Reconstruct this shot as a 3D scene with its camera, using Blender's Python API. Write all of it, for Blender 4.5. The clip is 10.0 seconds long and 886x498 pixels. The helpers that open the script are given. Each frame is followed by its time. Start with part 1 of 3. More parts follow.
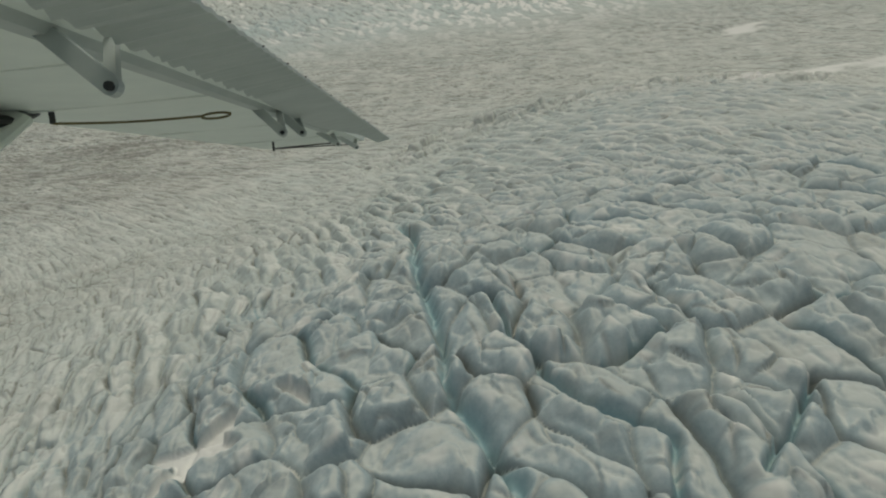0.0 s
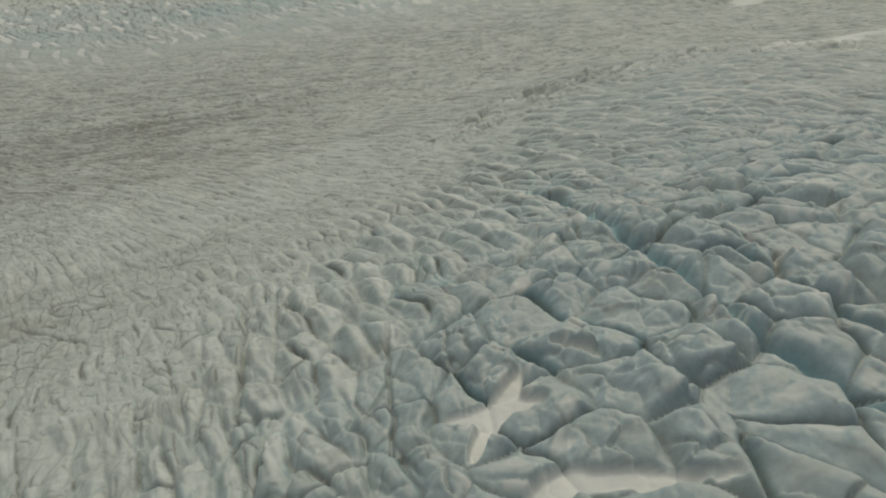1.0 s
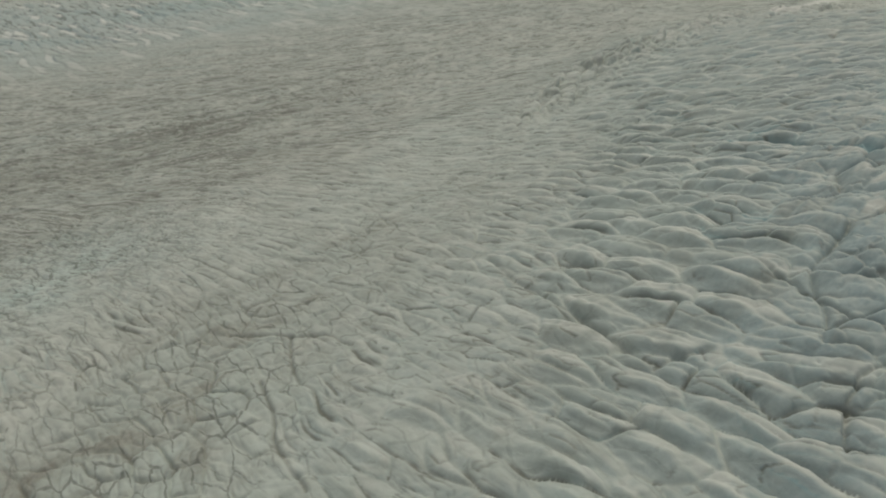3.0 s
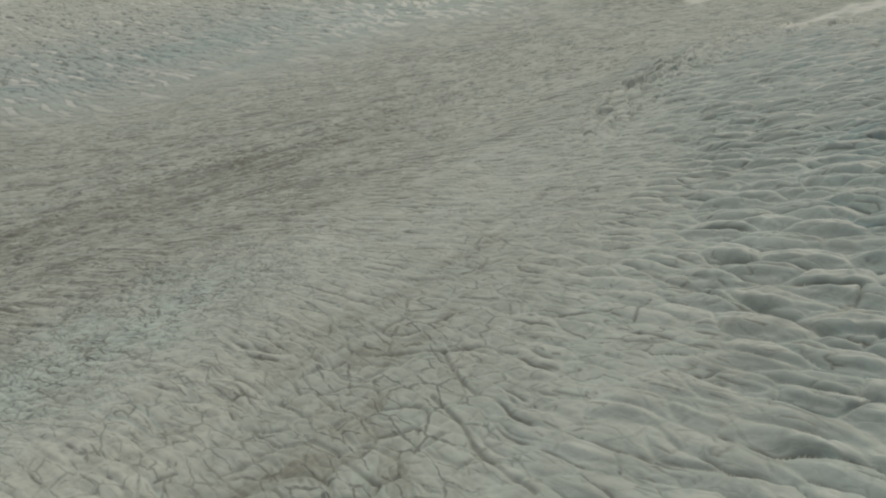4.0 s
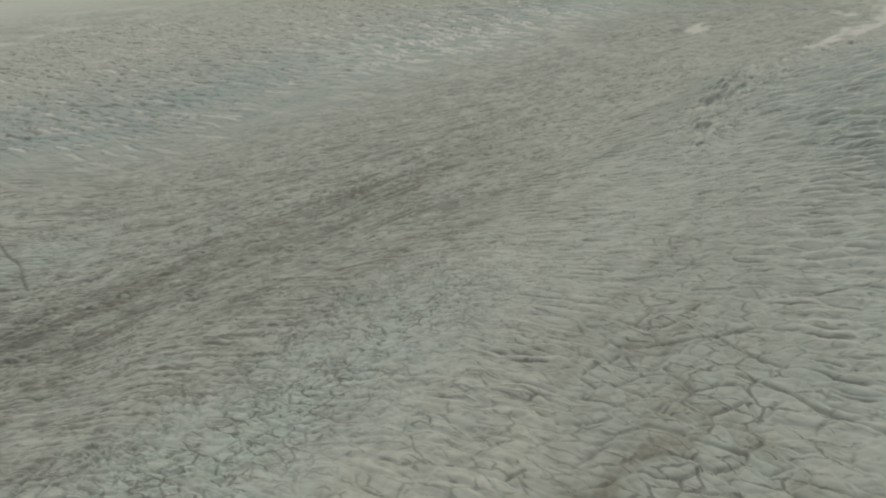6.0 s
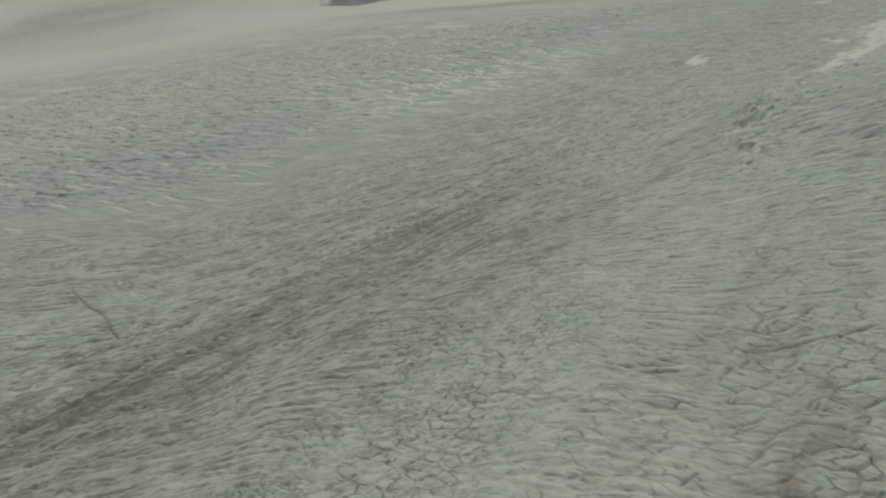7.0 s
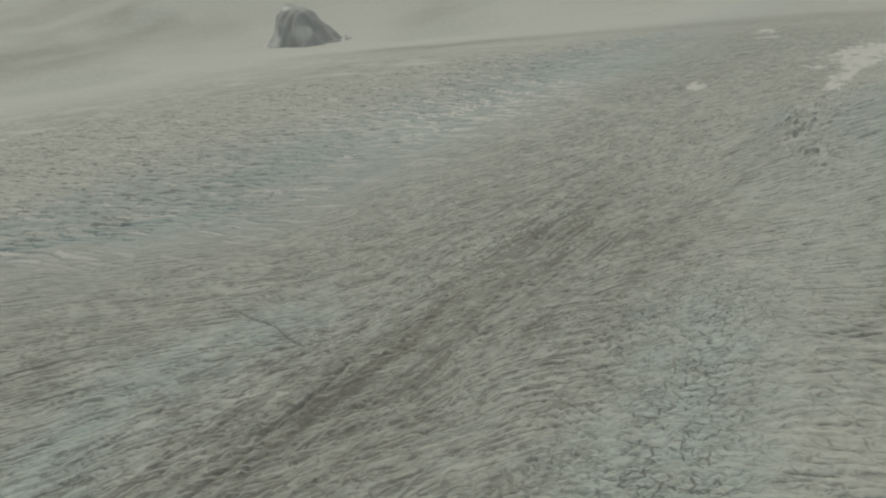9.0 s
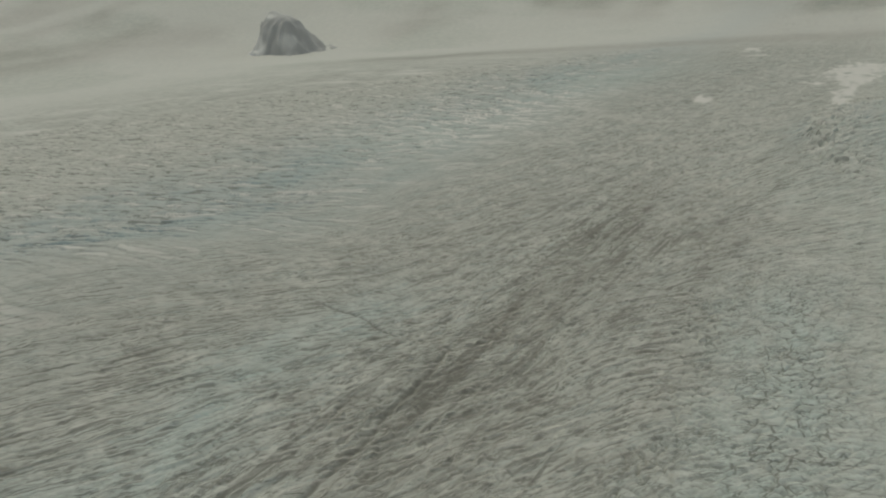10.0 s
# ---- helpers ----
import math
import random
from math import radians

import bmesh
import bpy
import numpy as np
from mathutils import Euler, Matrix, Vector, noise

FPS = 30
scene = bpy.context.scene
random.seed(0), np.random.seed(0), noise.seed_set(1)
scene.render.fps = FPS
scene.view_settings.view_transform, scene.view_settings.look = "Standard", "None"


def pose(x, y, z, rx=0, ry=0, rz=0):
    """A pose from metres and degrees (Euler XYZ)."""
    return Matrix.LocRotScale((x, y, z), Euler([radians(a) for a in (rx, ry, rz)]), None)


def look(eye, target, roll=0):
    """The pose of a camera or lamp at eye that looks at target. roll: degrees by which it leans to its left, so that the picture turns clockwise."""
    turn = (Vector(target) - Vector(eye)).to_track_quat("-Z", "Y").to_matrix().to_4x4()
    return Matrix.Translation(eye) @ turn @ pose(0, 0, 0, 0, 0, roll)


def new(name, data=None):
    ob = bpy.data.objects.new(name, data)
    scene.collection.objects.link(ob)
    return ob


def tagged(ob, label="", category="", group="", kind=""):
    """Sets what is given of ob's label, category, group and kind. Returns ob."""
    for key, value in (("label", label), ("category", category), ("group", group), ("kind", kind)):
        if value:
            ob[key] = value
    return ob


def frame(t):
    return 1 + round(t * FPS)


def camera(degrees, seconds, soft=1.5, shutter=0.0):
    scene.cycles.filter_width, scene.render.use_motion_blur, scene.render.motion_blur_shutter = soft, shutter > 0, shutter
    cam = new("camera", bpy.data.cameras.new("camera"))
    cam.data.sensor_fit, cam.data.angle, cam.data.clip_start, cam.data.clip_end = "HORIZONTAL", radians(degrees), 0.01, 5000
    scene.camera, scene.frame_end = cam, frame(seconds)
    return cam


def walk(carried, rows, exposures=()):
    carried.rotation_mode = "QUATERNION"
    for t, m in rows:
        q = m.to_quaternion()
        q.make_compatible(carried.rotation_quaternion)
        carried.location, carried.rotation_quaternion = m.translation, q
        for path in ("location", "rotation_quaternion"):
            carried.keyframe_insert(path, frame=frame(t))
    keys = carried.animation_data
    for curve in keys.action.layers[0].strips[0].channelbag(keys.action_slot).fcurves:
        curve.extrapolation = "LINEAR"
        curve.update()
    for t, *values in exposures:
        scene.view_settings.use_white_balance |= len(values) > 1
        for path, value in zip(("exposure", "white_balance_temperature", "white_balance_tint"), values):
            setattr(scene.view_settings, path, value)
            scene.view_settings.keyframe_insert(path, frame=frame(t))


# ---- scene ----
cam = camera(66.8, 10.0, soft=2.1)
METRES, EYE, TILT, LEAN, TURN = 345.0, 88.17, -25.92, 2.37, 0.0
ROWS = [
    (0.0, 0.0, 0.0, 0.0, -0.0, 0.0, 0.0),
    (0.5, -0.0456, 0.0001, -0.0031, -1.96, -1.52, 0.53),
    (1.0, -0.098, 0.0017, -0.006, -4.03, -1.75, 1.59),
    (1.5, -0.1443, 0.0045, -0.0084, -5.66, -3.08, 2.29),
    (2.0, -0.1973, 0.0096, -0.0091, -7.95, -3.57, 3.82),
    (2.5, -0.2431, 0.0158, -0.0093, -11.26, -3.48, 5.53),
    (4.0, -0.3942, 0.0442, -0.0039, -17.94, -0.62, 10.69),
    (4.5, -0.4396, 0.0553, -0.0, -18.98, 0.64, 11.37),
    (5.0, -0.491, 0.0692, 0.0039, -20.76, 1.35, 12.12),
    (5.5, -0.5358, 0.0827, 0.0093, -23.05, 0.21, 13.2),
    (6.0, -0.5865, 0.0996, 0.0171, -24.66, 1.47, 14.71),
    (7.5, -0.7212, 0.1515, 0.0376, -28.55, 5.0, 19.31),
    (8.0, -0.7697, 0.1725, 0.0462, -30.55, 4.68, 20.09),
    (8.5, -0.8121, 0.1915, 0.0543, -31.66, 5.75, 20.89),
    (9.0, -0.8594, 0.2141, 0.0631, -33.35, 5.92, 21.13),
    (9.5, -0.9001, 0.2344, 0.0709, -34.94, 5.51, 21.28),
    (10.0, -0.9477, 0.2589, 0.0823, -36.4, 5.9, 20.85),
]
walk(cam, [(t, pose(0, 0, EYE, TILT, LEAN, TURN) @ pose(METRES * x, METRES * y, METRES * z, 90 + pitch, roll, yaw)) for t, x, y, z, yaw, pitch, roll in ROWS],
     [(0.0, -0.54, 6450, -4), (0.5, -0.58, 6450, -4), (1.0, -0.62, 6450, -4), (2.0, -0.66, 6450, -4), (4.0, -0.72, 6450, -4), (6.0, -0.76, 6480, -4), (10.0, -0.80, 6480, -4)])

# ---- world, sun ----
world = bpy.data.worlds.new("overcast_sky")
scene.world = world
world.use_nodes = True
wn = world.node_tree.nodes
sky = wn.new("ShaderNodeTexSky")
sky.sky_type = "NISHITA"
sky.sun_disc = False
SUN_EL, SUN_AZ = radians(76), radians(10)
sky.sun_elevation, sky.sun_rotation = SUN_EL, SUN_AZ
sky.air_density, sky.dust_density, sky.ozone_density = 1.0, 8.0, 1.0
wn["Background"].inputs["Strength"].default_value = 0.11
world.node_tree.links.new(sky.outputs["Color"], wn["Background"].inputs["Color"])

sun = new("sun", bpy.data.lights.new("sun", "SUN"))
sun.data.energy, sun.data.angle, sun.data.color = 0.7, radians(60), (1.0, 0.97, 0.92)
sun_way = Vector((math.sin(SUN_AZ) * math.cos(SUN_EL), math.cos(SUN_AZ) * math.cos(SUN_EL), math.sin(SUN_EL)))
sun.matrix_world = look(sun_way * 500, (0, 0, 0))


# ---- materials ----
def material(name):
    m = bpy.data.materials.new(name)
    m.use_nodes = True
    nt = m.node_tree
    return m, nt, nt.nodes, nt.links, nt.nodes["Principled BSDF"]


def mix(nt, fac, a, b, blend="MIX"):
    n = nt.nodes.new("ShaderNodeMix")
    n.data_type, n.blend_type = "RGBA", blend
    for sock, v in ((n.inputs[0], fac), (n.inputs[6], a), (n.inputs[7], b)):
        if isinstance(v, bpy.types.NodeSocket):
            nt.links.new(v, sock)
        else:
            sock.default_value = v if isinstance(v, float) else (*v, 1.0)
    return n.outputs[2]


def calc(nt, op, a, b=0.0, c=0.0, clamp=False):
    n = nt.nodes.new("ShaderNodeMath")
    n.operation, n.use_clamp = op, clamp
    for sock, v in zip(n.inputs, (a, b, c)):
        if isinstance(v, bpy.types.NodeSocket):
            nt.links.new(v, sock)
        else:
            sock.default_value = v
    return n.outputs[0]


def grain(nt, size, detail=6.0, rough=0.6, across=None, turn=0.0):
    """Noise with swells of that size in metres; across: their size at right angles to the direction turn."""
    co = nt.nodes.new("ShaderNodeTexCoord")
    mp = nt.nodes.new("ShaderNodeMapping")
    mp.vector_type = "TEXTURE"
    mp.inputs["Scale"].default_value = (size, across or size, across or size)
    mp.inputs["Rotation"].default_value = (0, 0, radians(turn))
    n = nt.nodes.new("ShaderNodeTexNoise")
    n.inputs["Scale"].default_value, n.inputs["Detail"].default_value, n.inputs["Roughness"].default_value = 1.0, detail, rough
    nt.links.new(co.outputs["Object"], mp.inputs["Vector"])
    nt.links.new(mp.outputs["Vector"], n.inputs["Vector"])
    return n.outputs["Fac"]


def spread(nt, sock, lo, hi):
    n = nt.nodes.new("ShaderNodeMapRange")
    n.inputs["From Min"].default_value, n.inputs["From Max"].default_value = lo, hi
    nt.links.new(sock, n.inputs["Value"])
    return n.outputs["Result"]


def field(nt, name):
    n = nt.nodes.new("ShaderNodeAttribute")
    n.attribute_name = name
    return n.outputs["Fac"]


def swept(nt, along, across, detail=4.0):
    """Noise drawn out along the crevasses."""
    co = nt.nodes.new("ShaderNodeCombineXYZ")
    nt.links.new(calc(nt, "DIVIDE", field(nt, "along"), along), co.inputs["X"])
    nt.links.new(calc(nt, "DIVIDE", field(nt, "across"), across), co.inputs["Y"])
    n = nt.nodes.new("ShaderNodeTexNoise")
    n.inputs["Scale"].default_value, n.inputs["Detail"].default_value, n.inputs["Roughness"].default_value = 1.0, detail, 0.5
    nt.links.new(co.outputs["Vector"], n.inputs["Vector"])
    return n.outputs["Fac"]


def plates(nt, along, across, width):
    """Firm joints between plates of that size in the crevasses' coordinates, broken here and there."""
    co = nt.nodes.new("ShaderNodeCombineXYZ")
    wob = nt.nodes.new("ShaderNodeTexNoise")
    wob.inputs["Scale"].default_value, wob.inputs["Detail"].default_value = 0.35, 5.0
    place = nt.nodes.new("ShaderNodeTexCoord")
    nt.links.new(place.outputs["Object"], wob.inputs["Vector"])
    sep = nt.nodes.new("ShaderNodeSeparateXYZ")
    nt.links.new(wob.outputs["Color"], sep.inputs["Vector"])
    for key, axis, size in (("along", "X", along), ("across", "Y", across)):
        nt.links.new(calc(nt, "DIVIDE", calc(nt, "MULTIPLY_ADD", sep.outputs[axis], 1.7, field(nt, key)), size), co.inputs[axis])
    n = nt.nodes.new("ShaderNodeTexVoronoi")
    n.voronoi_dimensions, n.feature = "2D", "DISTANCE_TO_EDGE"
    n.inputs["Scale"].default_value = 1.0
    nt.links.new(co.outputs["Vector"], n.inputs["Vector"])
    return calc(nt, "MULTIPLY", spread(nt, n.outputs["Distance"], width, 0.4 * width), spread(nt, grain(nt, 5.0, 4.0, 0.6), 0.40, 0.52), clamp=True)


def seams(nt, along, across, width):
    """Thin wandering cracks that follow the crevasses, broken here and there."""
    gap = calc(nt, "ABSOLUTE", calc(nt, "SUBTRACT", swept(nt, along, across, 2.0), 0.5))
    return calc(nt, "MULTIPLY", spread(nt, gap, width, 0.2 * width), spread(nt, grain(nt, 5.0, 3.0, 0.5), 0.47, 0.56), clamp=True)


def glacier_ice():
    m, nt, nodes, links, bsdf = material("glacier_ice")
    coarse, fine = grain(nt, 11.0, 8.0, 0.62), grain(nt, 0.8, 6.0, 0.7)
    streak = grain(nt, 30.0, 7.0, 0.65, 4.0, 16)
    white = mix(nt, spread(nt, coarse, 0.3, 0.7), (0.498, 0.511, 0.458), (0.622, 0.619, 0.553))
    blue = mix(nt, spread(nt, fine, 0.3, 0.7), (0.29, 0.362, 0.378), (0.41, 0.472, 0.478))
    # steep: bare blue ice; flat: weathered white crust; shade and light painted in
    geo = nodes.new("ShaderNodeNewGeometry")
    sep = nodes.new("ShaderNodeSeparateXYZ")
    links.new(geo.outputs["Normal"], sep.inputs["Vector"])
    bare = calc(nt, "MULTIPLY", spread(nt, sep.outputs["Z"], 0.99, 0.82), spread(nt, coarse, 0.1, 0.55))
    bare = calc(nt, "ADD", calc(nt, "MULTIPLY", bare, 0.7), 0.38)
    ice = mix(nt, calc(nt, "MULTIPLY", field(nt, "blue"), bare, clamp=True), white, blue)
    ice = mix(nt, calc(nt, "MULTIPLY", field(nt, "fresh"), spread(nt, grain(nt, 7.0, 6.0, 0.6), 0.25, 0.6)), ice, (0.535, 0.605, 0.56))
    ice = mix(nt, field(nt, "deep"), ice, (0.17, 0.36, 0.405))
    # silt: spread in bands, and swept into long grooves that turn with the crevasses
    grooves = None
    for key, way, along, across, turn in (("groove", True, 13.0, 1.35, 0), ("groove", True, 4.5, 0.5, 0), ("stream", False, 22.0, 2.4, 112), ("flow", False, 70.0, 3.4, 15), ("flow", False, 45.0, 1.7, 13), ("flow", False, 9.0, 0.6, 12)):
        g = swept(nt, along, across) if way else grain(nt, along, 4.0, 0.55, across, turn)
        g = calc(nt, "MULTIPLY", spread(nt, g, 0.455, 0.385), field(nt, key), clamp=True)
        g = calc(nt, "MULTIPLY", g, 0.5) if across < 1 else g
        grooves = g if grooves is None else calc(nt, "ADD", grooves, g, clamp=True)
    cracks = calc(nt, "MAXIMUM", seams(nt, 9.0, 2.6, 0.03), calc(nt, "MULTIPLY", seams(nt, 4.5, 1.5, 0.03), 0.8))
    cracks = calc(nt, "MULTIPLY", cracks, field(nt, "split"), clamp=True)
    for key, along, across, width in (("plate", 8.5, 3.4, 0.06), ("lane", 4.4, 2.9, 0.09)):
        cracks = calc(nt, "MAXIMUM", cracks, calc(nt, "MULTIPLY", plates(nt, along, across, width), field(nt, key), clamp=True))
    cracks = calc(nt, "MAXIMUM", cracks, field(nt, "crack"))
    silt = mix(nt, fine, (0.195, 0.183, 0.153), (0.36, 0.342, 0.292))
    amount = calc(nt, "MULTIPLY", field(nt, "dirt"), calc(nt, "ADD", spread(nt, streak, 0.25, 0.75), 0.35), clamp=True)
    ice = mix(nt, amount, ice, silt)
    # dark silt, with the shade down in cracks and grooves put into its colour
    silt_shade = mix(nt, fine, (0.115, 0.112, 0.095), (0.195, 0.19, 0.162))
    ice = mix(nt, calc(nt, "MULTIPLY", calc(nt, "MAXIMUM", grooves, cracks), 0.8), ice, silt_shade)
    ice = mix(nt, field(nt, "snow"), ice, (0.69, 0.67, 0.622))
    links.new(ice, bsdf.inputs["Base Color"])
    bsdf.inputs["Roughness"].default_value = 0.75
    bsdf.inputs["Specular IOR Level"].default_value = 0.25
    bump = nodes.new("ShaderNodeBump")
    bump.inputs["Strength"].default_value, bump.inputs["Distance"].default_value = 0.3, 0.4
    links.new(calc(nt, "SUBTRACT", calc(nt, "MULTIPLY", grain(nt, 1.5, 5.0, 0.5), 0.5), cracks), bump.inputs["Height"])
    links.new(bump.outputs["Normal"], bsdf.inputs["Normal"])
    return m


ICE = glacier_ice()

# ---- relief of the glacier ----
rng = np.random.default_rng(7)
TABLE = rng.random((6, 256, 256))


def step(lo, hi, v):
    t = np.clip((v - lo) / (hi - lo), 0, 1)
    return t * t * (3 - 2 * t)


def bell(v, width):
    return np.exp(-(v / width) ** 2)


def ripple(x, y, k=0):
    """Smooth noise from -1 to 1, one swell a unit."""
    ix, iy = np.floor(x).astype(int), np.floor(y).astype(int)
    fx, fy = x - ix, y - iy
    fx, fy = fx * fx * (3 - 2 * fx), fy * fy * (3 - 2 * fy)
    T = TABLE[k]
    a, b = T[ix & 255, iy & 255], T[(ix + 1) & 255, iy & 255]
    c, d = T[ix & 255, (iy + 1) & 255], T[(ix + 1) & 255, (iy + 1) & 255]
    return 2 * ((a * (1 - fx) + b * fx) * (1 - fy) + (c * (1 - fx) + d * fx) * fy) - 1


def swell(x, y, octaves, k=0, gain=0.5):
    out, amp = 0.0, 1.0
    for i in range(octaves):
        out = out + amp * ripple(x * 2.03 ** i + 17.3 * i, y * 2.03 ** i - 9.1 * i, (k + i) % 6)
        amp *= gain
    return out


def cracked(x, y, k=0, jitter=0.85, blunt=0.055):
    """Cells as crevasses part them: the gap to the nearest crack (0 to about 0.6), the cell's code, its random numbers, and the way from its middle."""
    ix, iy = np.floor(x).astype(int), np.floor(y).astype(int)
    best = np.full(x.shape, 9.0)
    second = np.full(x.shape, 9.0)
    cx, cy = np.zeros(x.shape, int), np.zeros(x.shape, int)
    dx, dy = np.zeros(x.shape), np.zeros(x.shape)
    T, S = TABLE[k], TABLE[(k + 1) % 6]
    for i in (-1, 0, 1):
        for j in (-1, 0, 1):
            a, b = ix + i, iy + j
            px = a + 0.5 + jitter * (T[a & 255, b & 255] - 0.5) - x
            py = b + 0.5 + jitter * (S[a & 255, b & 255] - 0.5) - y
            d = np.hypot(px, py)
            near = d < best
            second = np.where(near, best, np.minimum(second, d))
            best = np.where(near, d, best)
            cx, cy = np.where(near, a, cx), np.where(near, b, cy)
            dx, dy = np.where(near, -px, dx), np.where(near, -py, dy)
    code = (cx & 1023) * 1024 + (cy & 1023)
    edge = second - best
    r1, r2, r3 = (TABLE[(k + q) % 6][(cx + 31 * q) & 255, (cy + 57) & 255] for q in (2, 3, 4))
    hold = 1 - np.exp(-(edge / blunt) ** 1.5)               # neighbours meet at one height
    return edge, code, (0.5 + (r1 - 0.5) * hold, r2, r3), dx * hold, dy * hold


SLOPE_AT = ((-400, -0.12), (-170, -0.14), (-130, -0.2), (-100, -0.42), (-70, -0.65), (-45, -1.2), (-20, -1.8), (20, -2.0), (90, -2.2), (900, -2.2))
LEAN_S = np.linspace(-700, 900, 1601)
LEAN = np.interp(LEAN_S, *zip(*SLOPE_AT))
SWEEP = np.cumsum(LEAN)                                    # metre by metre


def grained(x, y):
    """Coordinates that follow the crevasses as they swing round towards the moraine: along them, across them, and their lean to the flow."""
    c, d = math.cos(radians(16.2)), math.sin(radians(16.2))
    u, v = x * c + y * d, y * c - x * d
    lean = np.interp(v - 282, LEAN_S, LEAN)
    return v, u - np.interp(v - 282, LEAN_S, SWEEP), lean


def cells(p, q, lean, along, across, k=0, jitter=0.8):
    """Blocks of ice in the crevasses' coordinates: metres to the nearest crack, that crack's own number,
    the block's three numbers, the place in it along and across (-0.5 to 0.5), and its code."""
    p, q = p / along, q / across
    ix, iy = np.floor(p).astype(int), np.floor(q).astype(int)
    T, S = TABLE[k], TABLE[(k + 1) % 6]

    def seed(a, b):
        return a + 0.5 + jitter * (T[a & 255, b & 255] - 0.5), b + 0.5 + jitter * (S[a & 255, b & 255] - 0.5)

    best = np.full(p.shape, 9.0)
    cx, cy = ix.copy(), iy.copy()
    for i in (-1, 0, 1):
        for j in (-1, 0, 1):
            sx, sy = seed(ix + i, iy + j)
            d = (sx - p) ** 2 + (sy - q) ** 2
            near = d < best
            best = np.where(near, d, best)
            cx, cy = np.where(near, ix + i, cx), np.where(near, iy + j, cy)
    mx, my = seed(cx, cy)
    gap, own = np.full(p.shape, 99.0), np.zeros(p.shape)
    for i in (-1, 0, 1):
        for j in (-1, 0, 1):
            if i or j:
                sx, sy = seed(cx + i, cy + j)
                ex, ey = sx - mx, sy - my
                f = ex * ((sx + mx) / 2 - p) + ey * ((sy + my) / 2 - q)
                d = f / np.hypot(ey / across, ex / along - ey * lean / across)
                near = d < gap
                gap = np.where(near, d, gap)
                own = np.where(near, TABLE[(k + 3) % 6][(2 * cx + i) & 255, (2 * cy + j) & 255], own)
    r = [TABLE[(k + n) % 6][(cx + 31 * n) & 255, (cy + 57) & 255] for n in (2, 3, 4)]
    return np.maximum(gap, 0), own, r, p - mx, q - my, (cx & 1023) * 1024 + (cy & 1023)


def turned(x, y, degrees, along, across):
    """Coordinates along and across a direction, in units of those lengths."""
    c, s = math.cos(radians(degrees)), math.sin(radians(degrees))
    return (x * c + y * s) / along, (-x * s + y * c) / across


def lie(x, y):
    """The smooth lie of the land: a valley glacier with the head of an icefall, and hills past it."""
    z = 5.2 + 4.43 * np.clip(x, -420, 260) / 100 + 5.54 * np.logaddexp(0, (np.clip(y, -600, 1700) - 23.8) / 80)
    z = z + 37.45 * np.exp(-((x - 7.4) / 98.5) ** 2 - ((y - 34.9) / 98.5) ** 2)
    z = z + 25.9 * np.exp(-((x - 95.6) / 104.7) ** 2 - ((y - 146.4) / 104.7) ** 2)
    z = z + 28.3 * np.exp(-((x + 340) / 106.9) ** 2 - ((y - 341) / 106.9) ** 2)
    far = np.hypot(x + 200, y - 150)
    z = z + 560 * step(1330, 3300, far + 90 * ripple(x / 420, y / 420, 2)) + 26 * step(1350, 2400, far) * swell(x / 500, y / 500, 4, 1)
    return z


CRACKS = (
    (0.7, 0.75, ((-293, 208), (-274, 214), (-233, 231))), (0.5, 0.7, ((-249, 281), (-244, 264), (-240, 247))),
    (0.35, 0.6, ((-109, 119), (-108, 102), (-104, 92))), (0.35, 0.6, ((-115, 107), (-113, 94), (-110, 78))),
    (0.35, 0.6, ((-119, 127), (-110, 120), (-101, 115), (-98, 109))), (0.45, 0.9, ((-68, 117), (-62, 88), (-60, 70))),
    (0.3, 0.8, ((-40, 80), (-40, 68), (-39, 52))), (0.3, 0.8, ((-42, 53), (-46, 53), (-52, 46))), (0.45, 0.9, ((-60, 69), (-53, 67))),
    (0.8, 2.1, ((-9, 120), (-3, 64), (1, 48), (4, 39))), (0.5, 2.0, ((4, 70), (8, 54), (11, 48), (17, 43), (16, 37))), (0.4, 2.0, ((32, 49), (27, 42), (23, 38))))


def along_path(x, y, path):
    """The distance from a line of straight stretches."""
    gap = np.full(x.shape, 99.0)
    for (ax, ay), (bx, by) in zip(path, path[1:]):
        t = np.clip(((x - ax) * (bx - ax) + (y - ay) * (by - ay)) / ((bx - ax) ** 2 + (by - ay) ** 2), 0, 1)
        gap = np.minimum(gap, np.hypot(x - ax - t * (bx - ax), y - ay - t * (by - ay)))
    return gap


